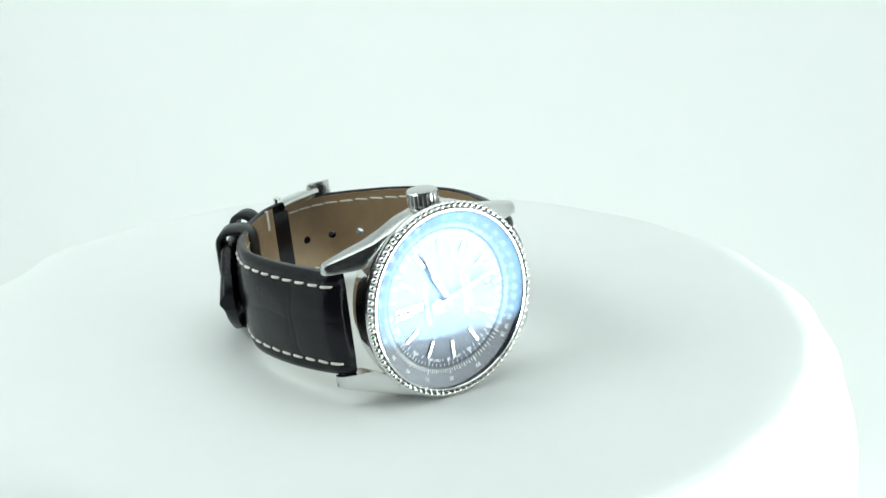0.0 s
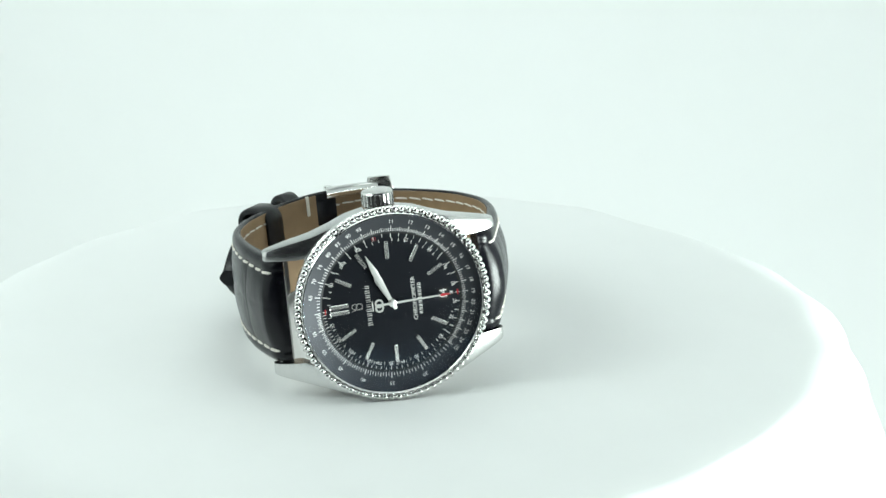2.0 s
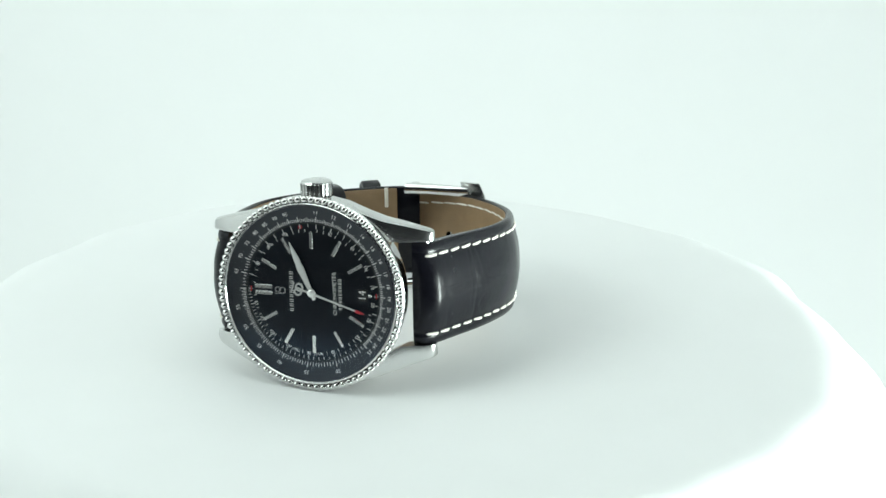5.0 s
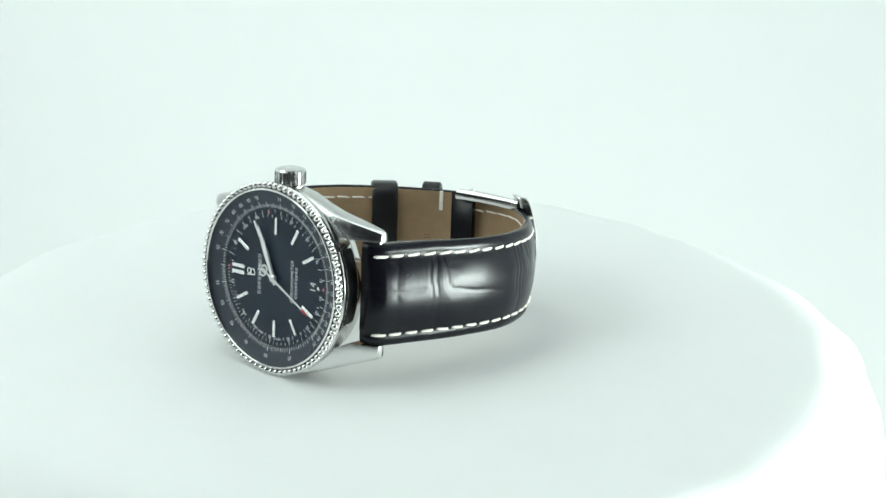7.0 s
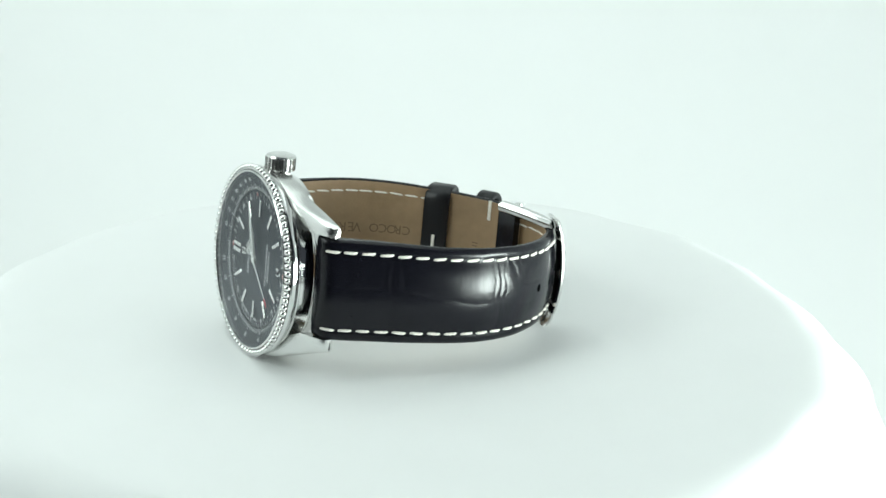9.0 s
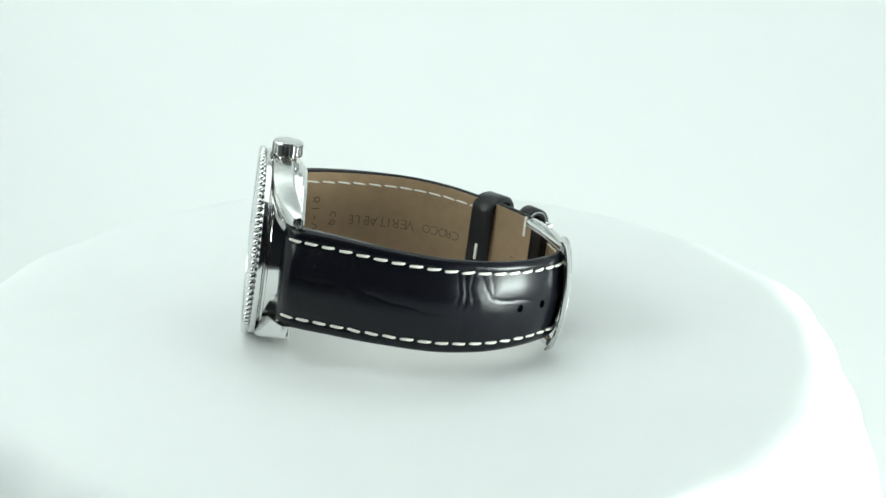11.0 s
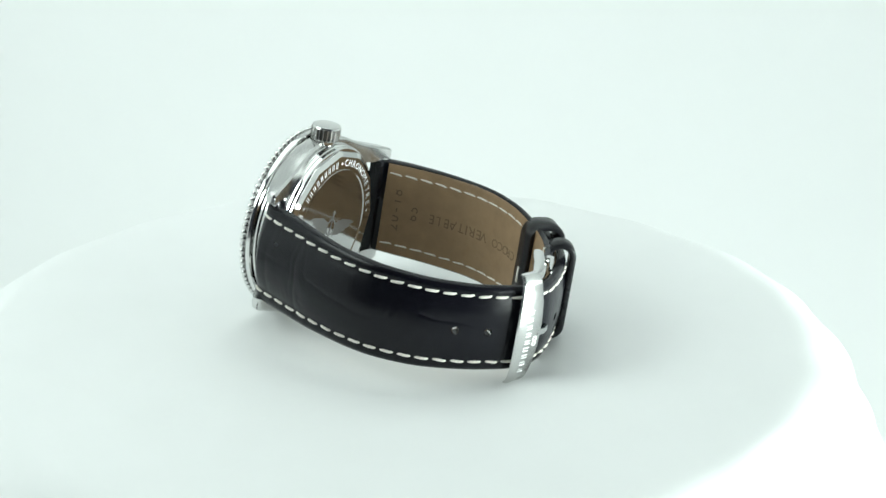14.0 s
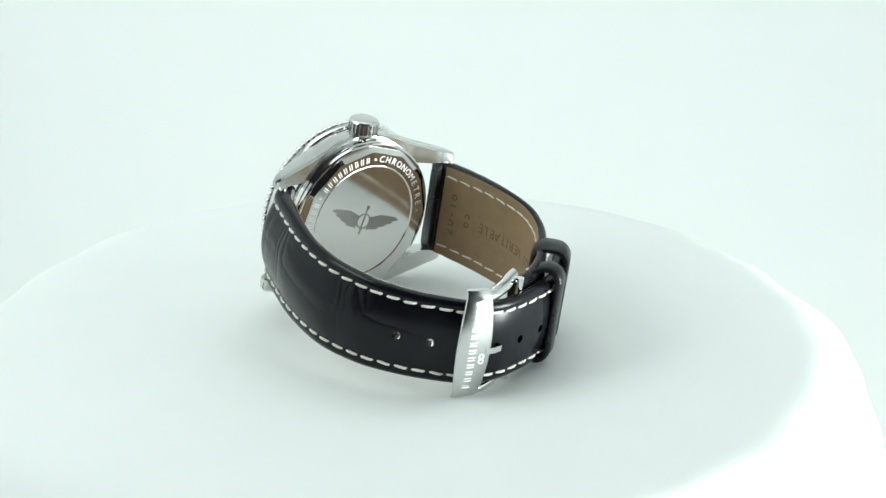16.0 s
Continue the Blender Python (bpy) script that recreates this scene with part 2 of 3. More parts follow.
def bezel():
    ring = lathe([(16.9, -0.7), (18.3, -0.7), (18.62, -0.5), (18.7, -0.2), (18.7, 0.35), (18.5, 0.62), (18.2, 0.75), (17.75, 0.95), (17.65, 1.75), (17.5, 1.9), (17.3, 1.9), (17.2, 1.75), (17.2, 0.9)], 180)
    ob = part("bezel", ring, STEEL, WATCH, "polished steel bezel with a beaded edge", angle=25)
    bm = bmesh.new()
    bmesh.ops.create_icosphere(bm, subdivisions=2, radius=0.69)
    bead = mesh_of("bead", bm, STEEL)
    n = 84
    for i in range(n):
        x, y = dial_dir(360 * (i + 0.5) / n)
        part("bead", bead, STEEL, ob, m=at(x * 18.32, y * 18.32, 1.3))
    return ob


bezel()


def stroke_pair(name, wide, high, stroke, thick, material):
    """Two upright strokes that stand for one character of a name."""
    bm = bmesh.new()
    for x in (-1, 1):
        bmesh.ops.create_cube(bm, size=1, matrix=Matrix.Translation((x * (wide - stroke) / 2, 0, 0)) @ Matrix.Diagonal((stroke, high, thick, 1)))
    return mesh_of(name, bm, material)


def back():
    prof = [(15.2, -6.9), (16.5, -6.9), (16.75, -6.75), (16.8, -6.1), (17.05, -5.95), (17.1, -5.2), (11.0, -5.2), (11.0, -6.9)]
    ob = part("case_back", lathe(prof, 128), STEEL, WATCH, "polished steel case back with engraved ring", angle=15)
    rim = bmesh.new()
    rows = []
    for r, z, n in ((12.4, -7.84, 144), (14.95, -7.84, 12), (15.85, -7.2, 12), (15.9, -6.8, 12)):
        row = []
        for i in range(144):
            a = 2 * math.pi * (i + 0.5) / 144
            rr = r / math.cos((a % (math.pi / 6)) - math.pi / 12) if n == 12 else r
            row.append(rim.verts.new((rr * math.cos(a), rr * math.sin(a), z)))
        rows.append(row)
    for a, b in zip(rows, rows[1:]):
        for i in range(144):
            rim.faces.new((a[i], a[(i + 1) % 144], b[(i + 1) % 144], b[i]))
    part("faceted_ring", rim, STEEL, ob, angle=12)
    part("centre_disc", lathe([(0, -7.74), (11.95, -7.74), (12.1, -7.76), (12.38, -7.90), (12.44, -7.88), (12.44, -6.8), (0, -6.8)], 128, False), STEEL, ob, angle=8)

    # engraved ring, read from behind
    def put(me, deg, r):
        a = radians(deg)
        m = at(math.sin(a) * -r, math.cos(a) * r, -7.85) @ pose(0, 0, 0, 0, 180, 0) @ pose(0, 0, 0, 0, 0, -deg)
        part("engraving", me, ENGRAVED_LIGHT, ob, m=m)

    for i, ch in enumerate("CHRONOMETRE"):
        put(letters(ch, 1.45, ENGRAVED_LIGHT), 10.5 + i * 7.0, 13.75)
    bar = stroke_pair("engraving", 0.70, 1.35, 0.20, 0.04, ENGRAVED_LIGHT)
    for k in range(9):
        put(bar, -4.5 - k * 5.9, 13.75)
        put(bar, -67.0 - k * 6.4, 13.75)
    dot = mesh_of("engraving", lathe([(0, -0.02), (0.28, -0.02), (0.28, 0.02), (0, 0.02)], 12, False), ENGRAVED_LIGHT)
    for d in (3.6, -60, 88):
        put(dot, d, 13.75)
    # winged emblem as a plain shape, turned a little with the screwed back
    tilt = pose(0, 0, 0, 0, 0, 15)
    for s in (1, -1):
        for k, (reach, top, low) in enumerate(((9.3, 1.55, 0.75), (8.0, 0.70, -0.05), (6.4, -0.10, -0.80), (4.6, -0.85, -1.50))):
            wing = [(s * x, y) for x, y in ((1.5, top - 0.5), (reach * 0.45, top + 0.35), (reach * 0.85, top + 0.25), (reach, top - 0.25), (reach * 0.8, low), (reach * 0.4, low - 0.1), (1.6, low - 0.5))]
            part("emblem", prism(wing, -7.765 - 0.004 * k, -7.70), ENGRAVED, ob, m=tilt)
    part("emblem", lathe([(1.45, -7.80), (1.75, -7.80), (1.75, -7.70), (1.45, -7.70)], 40), ENGRAVED, ob, m=tilt)
    part("emblem", prism([(-0.18, -3.0), (0.18, -3.0), (0.18, 3.0), (-0.18, 3.0)], -7.81, -7.70), ENGRAVED, ob, m=tilt)
    part("emblem", lathe([(0.0, -7.81), (0.42, -7.81), (0.42, -7.70), (0.0, -7.70)], 20, False), ENGRAVED, ob, m=tilt @ at(0, 3.1, 0))
    return ob


back()


def crown():
    n = 22
    bm = bmesh.new()
    rows = []
    for r, h, tooth in ((2.0, 0, 0), (2.9, 0.05, 0), (3.05, 0.3, 0), (3.05, 0.32, 0.75), (3.05, 2.5, 0.75), (3.0, 2.55, 0), (2.8, 2.9, 0), (2.2, 3.1, 0), (0.9, 3.2, 0)):
        rows.append([bm.verts.new(((r - (tooth if i % 4 in (0, 1) else 0)) * math.cos(2 * math.pi * i / (4 * n)), h, (r - (tooth if i % 4 in (0, 1) else 0)) * math.sin(2 * math.pi * i / (4 * n)))) for i in range(4 * n)])
    for a, b in zip(rows, rows[1:]):
        for i in range(4 * n):
            bm.faces.new((a[i], a[(i + 1) % (4 * n)], b[(i + 1) % (4 * n)], b[i]))
    bm.faces.new(rows[-1])
    bm.faces.new(rows[0][::-1])
    ob = part("crown", bm, SATIN, WATCH, "fluted steel winding crown", m=at(0, 18.15, -3.4), angle=30)
    stem = bmesh.new()
    bmesh.ops.create_cone(stem, cap_ends=True, segments=32, radius1=2.1, radius2=2.1, depth=1.4, matrix=Matrix.Translation((0, -0.3, 0)) @ pose(0, 0, 0, 90))
    part("crown_tube", stem, STEEL, ob)
    # added inner cylinder: its dark colour stands for shade deep in the grooves
    core = bmesh.new()
    bmesh.ops.create_cone(core, cap_ends=True, segments=48, radius1=2.55, radius2=2.55, depth=2.1, matrix=Matrix.Translation((0, 1.42, 0)) @ pose(0, 0, 0, 90))
    part("crown_shade_core", core, GROOVE_SHADE, ob, "dark core added as the shade between the flutes")
    return ob


crown()


def tick(r0, r1, w, z, h=0.03):
    return mesh_of("tick", box(-w / 2, w / 2, r0, r1, z, z + h), PRINT)


def dial():
    ob = part("dial", lathe([(0, 0), (13.55, 0), (13.55, -0.4), (0, -0.4)], 128, False), DIAL, WATCH, "glossy black dial with silver hour markers")
    ring = part("scale_ring", lathe([(13.5, 0.12), (13.75, 0.18), (17.25, 1.05), (17.25, 0.2), (13.5, -0.2)], 160), RING, WATCH, "black slide-rule scale ring with white numerals")
    part("groove", lathe([(13.35, 0.02), (13.62, 0.02), (13.62, 0.16), (13.35, 0.10)], 128), BLACK, ring)
    # hour markers
    bar = mesh_of("hour_marker", box(-0.36, 0.36, 8.5, 11.9, 0.01, 0.30, 0.09, 1), LUME)
    for h in (1, 2, 3, 4, 5, 7, 8, 9, 10, 11):
        part("hour_marker", bar, LUME, ob, m=on_dial(h * 30, 0, 0))
    twin = mesh_of("hour_marker", box(-0.40, 0.40, 8.3, 11.9, 0.01, 0.30, 0.09, 1), LUME)
    for s in (0.62, -0.62):
        part("hour_marker", twin, LUME, ob, m=on_dial(0, 0, 0) @ at(s, 0, 0))
    part("hour_marker", mesh_of("hour_marker", box(-0.3, 0.3, 11.3, 12.0, 0.01, 0.25, 0.08, 1), LUME), LUME, ob, m=on_dial(180, 0, 0))
    # minute track
    short = tick(11.75, 12.35, 0.11, 0.0)
    for i in range(60):
        if i % 5 and not 27 < i < 33:
            part("tick", short, PRINT, ob, m=on_dial(i * 6, 0, 0))
    small = tick(12.75, 13.3, 0.10, 0.0)
    longer = tick(12.45, 13.3, 0.13, 0.0)

    def turn(v):
        return 360 * (math.log10(v) - math.log10(60))

    slope = math.degrees(math.atan2(0.77, 3.0))
    fine = mesh_of("scale_mark", box(-0.05, 0.05, 0, 0.62, 0, 0.03), PRINT)
    mid = mesh_of("scale_mark", box(-0.055, 0.055, 0, 0.85, 0, 0.03), PRINT)
    bold = mesh_of("scale_mark", box(-0.075, 0.075, 0, 1.1, 0, 0.03), PRINT)
    for lo, hi, step, big, med in ((10, 15, 0.1, 1, 0.5), (15, 25, 0.2, 1, 1), (25, 60, 0.5, 5, 1), (60, 100, 1, 5, 5)):
        v = lo
        while v < hi - 1e-6:
            near = lambda s: abs(v / s - round(v / s)) < 1e-6
            me = bold if near(big) else mid if near(med) else fine
            part("scale_mark", me, PRINT, ring, m=on_dial(turn(v), 13.8, 0.20) @ pose(0, 0, 0, slope))
            if near(med):
                part("tick", longer if near(big) else small, PRINT, ob, m=on_dial(turn(v), 0, 0))
            v = round(v + step, 4)
    for v in [*range(11, 26), *range(30, 60, 5), *range(65, 100, 5)]:
        part("numeral", letters(str(v), 0.78, PRINT, 0.015), PRINT, ring, m=on_dial(turn(v), 15.75, 0.73) @ pose(0, 0, 0, slope))
    for v in (12, 14, 16, 18, 20, 22, 25, 30, 35, 40, 45, 50, 55, 70, 80, 90):
        part("numeral", letters(str(v), 0.72, PRINT, 0.01), PRINT, ob, m=on_dial(turn(v), 12.05 if 25 <= v <= 55 else 12.2, 0.02))
    part("lettering", letters("STAT", 0.55, PRINT, 0.01), PRINT, ob, m=on_dial(turn(38), 12.1, 0.02))
    part("lettering", letters("NAUT", 0.55, PRINT, 0.01), PRINT, ob, m=on_dial(turn(33), 12.1, 0.02))
    # words across the dial; the make's names are plain bars
    up = pose(0, 0, 0, 0, 0, 90)
    part("lettering", letters("CHRONOMETER", 0.78, PRINT, 0.01), PRINT, ob, m=at(4.45, 0.0, 0.02) @ up @ Matrix.Diagonal((1.06, 1, 1, 1)))
    word = stroke_pair("name_bar", 0.40, 0.70, 0.12, 0.03, PRINT)
    for k in range(9):
        part("name_bar", word, PRINT, ob, m=at(5.55, (k - 4) * 0.70 - 0.1, 0.02) @ up)
    name = stroke_pair("name_bar", 0.50, 0.9, 0.12, 0.05, PRINT)
    for k in range(9):
        part("name_bar", name, PRINT, ob, m=at(-4.42, (k - 4) * 0.90 - 0.05, 0.02) @ up)
    part("emblem", lathe([(0.40, 0.01), (0.62, 0.01), (0.62, 0.12), (0.40, 0.12)], 24), LUME, ob, m=at(-7.15, 0.15, 0))
    part("emblem", lathe([(0.48, 0.01), (0.70, 0.01), (0.70, 0.12), (0.48, 0.12)], 24), LUME, ob, m=at(-6.25, 0.05, 0))
    part("emblem", box(-1.1, 1.1, -0.09, 0.09, 0.01, 0.1), LUME, ob, m=at(-6.7, -0.55, 0) @ pose(0, 0, 0, 0, 0, 8))
    # small red marks of the inner scale
    part("numeral", letters("10", 0.72, RED, 0.012), RED, ob, m=on_dial(turn(10), 12.75, 0.03))
    part("name_bar", mesh_of("name_bar", box(-0.5, 0.5, -0.13, 0.13, 0.0, 0.03), RED), RED, ob, m=on_dial(0, 12.75, 0.01))
    part("name_bar", mesh_of("name_bar", box(-0.5, 0.5, -0.13, 0.13, 0.0, 0.03), RED), RED, ob, m=on_dial(180, 12.9, 0.01))
    # date opening at six
    part("date_window", box(9.2, 11.1, -1.2, 1.2, 0.0, 0.03), BLACK, ob, "date opening")
    part("numeral", letters("14", 1.5, PRINT, 0.01), PRINT, ob, m=at(10.15, 0, 0.05) @ up)
    return ob


dial()


def pointers_and_crystal():
    hour = [(-0.35, -1.2), (0.35, -1.2), (0.40, 1.0), (0.75, 5.4), (0.1, 7.3), (-0.1, 7.3), (-0.75, 5.4), (-0.42, 1.0)]
    part("hour_pointer", prism(hour, 0.55, 0.72, 0.05), POINTER, WATCH, "broad silver hour hand", m=on_dial(65.2, 0, 0))
    minute = [(-0.3, -1.4), (0.3, -1.4), (0.33, 1.0), (0.60, 7.2), (0.06, 10.7), (-0.06, 10.7), (-0.60, 7.2), (-0.33, 1.0)]
    part("minute_pointer", prism(minute, 0.78, 0.95, 0.05), POINTER, WATCH, "long silver minute hand", m=on_dial(66.5, 0, 0))
    sec = part("seconds_pointer", prism([(-0.20, -2.5), (0.20, -2.5), (0.15, 10.2), (-0.15, 10.2)], 1.02, 1.10), POINTER, WATCH, "thin seconds hand with red tip and emblem tail")
    part("red_tip", prism([(-0.18, 9.3), (0.18, 9.3), (0.30, 9.9), (0.07, 11.2), (-0.07, 11.2), (-0.30, 9.9)], 1.01, 1.13), RED, sec, "red tip")
    part("tail_emblem", lathe([(0.5, 1.02), (0.85, 1.02), (0.85, 1.12), (0.5, 1.12)], 24), POINTER, sec, m=at(-0.35, -2.6, 0))
    part("tail_emblem", lathe([(0.5, 1.02), (0.85, 1.02), (0.85, 1.12), (0.5, 1.12)], 24), POINTER, sec, m=at(0.55, -2.6, 0))
    part("tail_emblem", box(-1.0, 1.0, -4.0, -3.75, 1.02, 1.12), POINTER, sec)
    part("hub", lathe([(0, 1.28), (0.55, 1.25), (0.75, 1.1), (0.75, 0.5), (0, 0.5)], 32, False), POINTER, sec)
    glass = part("crystal", lathe([(0, 1.92), (6, 1.905), (12, 1.86), (16.0, 1.78), (17.25, 1.70)], 128, False), GLASS, WATCH, "clear coated crystal")
    glass.visible_shadow = False
    return sec


SECONDS = pointers_and_crystal()


# ---- the strap ----
def half_width(s, kind):
    k = min(1, max(0, s / 70))
    w = 10.0 - k + 0.35 * math.sin(math.pi * min(1, max(0, (s - 5) / 50)))
    return w - 0.4 * min(1, max(0, (s - 8) / 18)) if kind == "long" else w


LONG = spline([(18.8, -3.4), (20.7, -3.9), (22.5, -5.6), (23.9, -8.9), (25.2, -12.7), (26.5, -16.5), (27.6, -20.2), (28.4, -24.0), (28.95, -27.7), (29.2, -31.4), (29.1, -35.0), (28.5, -38.3), (27.5, -41.8),
               (26.1, -45.4), (24.3, -48.5), (22.1, -51.6), (19.6, -54.4), (16.8, -56.9), (13.8, -59.2), (10.2, -60.75), (6.3, -61.4), (2.5, -61.0), (-2, -59.9), (-8.4, -57.7), (-14.0, -54.3), (-19.3, -49.0), (-23.6, -43.6), (-26.9, -38.8)], 0.5)
SHORT = spline([(-19.3, -3.5), (-21.2, -4.1), (-22.8, -6.1), (-23.7, -9.5), (-24.6, -14), (-25.2, -18), (-25.5, -23), (-25.4, -28), (-24.7, -32.5), (-23, -37), (-20.8, -41), (-17.5, -45.3), (-13.5, -50.0),
                (-9, -53.8), (-4, -56.7), (0.8, -58.2)], 0.5)


def frame_at(path, i, side):
    a, b = path[max(i - 1, 0)], path[min(i + 1, len(path) - 1)]
    d = (b - a).normalized()
    nrm = Vector((-d.y, d.x)) * side
    return path[i], d, nrm


def thickness(s, total, kind):
    t = 3.9 - 1.5 * min(1, s / 26)
    if kind == "long":
        t += 0.3 * min(1, max(0, (s - 75) / 15))
    return t


def place(path, i, side, y, off):
    """A pose on the strap's outer face: x along the strap, z away from it."""
    p, d, nrm = frame_at(path, i, side)
    q = p + nrm * off
    m = Matrix((
        (d.x, 0, nrm.x, q.x * MM),
        (0, 1, 0, y * MM),
        (d.y, 0, nrm.y, q.y * MM),
        (0, 0, 0, 1)))
    if m.to_3x3().determinant() < 0:
        m = m @ Matrix.Diagonal((1, -1, 1, 1))
    return m


def sag(s, kind):
    """How far the strap hangs below the middle of the case."""
    k = min(1, max(0, (s - 10) / 36))
    return -0.45 * min(1, s / 4) - 0.75 * k * k * (3 - 2 * k) if kind == "long" else 0.0


CREASES = {
    "long": [
        [(8.0, 6.5, 0.05, 0.5), (7.4, 0.0, 0.06, 0.5), (8.2, -6.5, 0.05, 0.5)],
        [(2.5, 1.3, 0.05, 0.35), (8.0, 1.0, 0.09, 0.35), (14.6, 0.9, 0.10, 0.35)],
        [(15.1, 6.6, 0.16, 0.32), (14.8, 3.0, 0.20, 0.32), (15.2, -1.0, 0.16, 0.3), (14.9, -4.2, 0.05, 0.3)],
        [(16.4, 7.2, 0.26, 0.36), (16.2, 3.0, 0.32, 0.38), (16.5, -2.0, 0.28, 0.36), (16.3, -7.0, 0.14, 0.36)],
        [(18.0, 6.8, 0.14, 0.3), (18.3, 4.0, 0.20, 0.3), (18.9, 1.6, 0.20, 0.3), (20.0, 0.5, 0.22, 0.3)],
        [(20.0, 0.5, 0.20, 0.32), (24.0, 0.1, 0.18, 0.34), (30.0, -0.7, 0.11, 0.34), (36.8, -1.2, 0.05, 0.34)],
        [(17.6, -3.0, 0.12, 0.25), (18.6, -3.6, 0.14, 0.25), (17.9, -4.4, 0.12, 0.25), (18.8, -5.2, 0.10, 0.25)],
        [(19.3, 5.0, 0.10, 0.25), (20.4, 5.4, 0.10, 0.25), (21.4, 4.9, 0.05, 0.25)],
        [(37.6, 7.0, 0.20, 0.3), (37.9, 3.0, 0.22, 0.3), (37.6, -2.0, 0.14, 0.3)],
        [(39.0, 7.2, 0.26, 0.36), (39.3, 3.5, 0.30, 0.36), (39.0, -0.5, 0.24, 0.34), (39.4, -6.0, 0.10, 0.34)],
        [(40.6, 6.6, 0.14, 0.26), (40.2, 4.4, 0.16, 0.26), (40.8, 2.0, 0.16, 0.26), (40.3, -0.6, 0.14, 0.26), (40.8, -2.6, 0.08, 0.26)],
        [(42.3, 6.8, 0.16, 0.3), (43.4, 4.2, 0.20, 0.3), (45.0, 2.0, 0.22, 0.32)],
        [(44.6, 6.6, 0.12, 0.3), (44.9, 4.6, 0.14, 0.3), (45.0, 2.0, 0.18, 0.3)],
        [(45.0, 2.0, 0.24, 0.34), (51.0, 1.5, 0.22, 0.34), (60.5, 0.5, 0.16, 0.34)],
        [(45.5, -2.2, 0.14, 0.3), (48.6, -2.5, 0.12, 0.3)],
        [(62.6, 7.0, 0.20, 0.34), (63.0, 3.0, 0.24, 0.36), (62.7, -6.8, 0.18, 0.36)],
        [(86.0, 7.0, 0.18, 0.34), (86.4, 0.0, 0.22, 0.36), (86.0, -7.0, 0.18, 0.36)]],
    "short": [
        [(2.5, 1.0, 0.05, 0.35), (8.0, 1.2, 0.09, 0.35), (13.5, 0.8, 0.12, 0.35)],
        [(13.6, 7.0, 0.20, 0.36), (14.0, 2.5, 0.26, 0.36), (13.7, -2.5, 0.24, 0.36), (14.1, -7.0, 0.16, 0.36)],
        [(15.4, 5.0, 0.12, 0.3), (15.1, 0.0, 0.16, 0.3), (15.5, -4.0, 0.08, 0.3)],
        [(15.2, 0.4, 0.18, 0.34), (22.0, 0.9, 0.16, 0.34), (33.0, 0.2, 0.10, 0.34)],
        [(34.5, 7.0, 0.22, 0.36), (34.9, 0.5, 0.26, 0.36), (34.5, -7.0, 0.18, 0.36)],
        [(36.2, 6.0, 0.12, 0.3), (36.0, -4.0, 0.12, 0.3)]]}


def scales(s, v, kind):
    """How far the hide rises or sinks at s along and v across the strap: creases part soft, wide scales."""
    groove, near = np.zeros_like(s), np.full_like(s, 9.0)
    ws = s + 0.14 * np.sin(1.1 * v + 0.7 * s) + 0.05 * np.sin(3.1 * v + 1.0)
    wv = v + 0.14 * np.sin(0.8 * s + 0.5) + 0.04 * np.sin(2.3 * s)
    for line in CREASES[kind]:
        for (s0, v0, d0, w0), (s1, v1, d1, w1) in zip(line, line[1:]):
            ds, dv = s1 - s0, v1 - v0
            k = np.clip(((ws - s0) * ds + (wv - v0) * dv) / (ds * ds + dv * dv), 0, 1)
            dist = np.hypot(ws - s0 - k * ds, wv - v0 - k * dv)
            w, d = w0 + (w1 - w0) * k, d0 + (d1 - d0) * k
            groove = np.maximum(groove, d * np.exp(-(dist / w) ** 2))
            near = np.minimum(near, dist + (0.24 - np.minimum(d, 0.24)) * 8)
    return 0.10 * (1 - np.exp(-(near / 2.2) ** 2)) - 0.21 * groove


def between(path, i, side):
    """The strap's line at a fraction of a step."""
    a, b, k = int(i), min(int(i) + 1, len(path) - 1), i - int(i)
    pa, da, na = frame_at(path, a, side)
    pb, db, nb = frame_at(path, b, side)
    return pa.lerp(pb, k), da, na.lerp(nb, k).normalized()


RIM = [(1.0, -0.9), (0.985, -0.45), (0.94, -0.15), (0.90, -0.03), (0.86, 0.02), (0.82, -0.02), (0.78, -0.06), (0.74, 0.02), (0.70, 0.12)]
FLAT = [0.68 - 1.36 * k / 56 for k in range(57)]


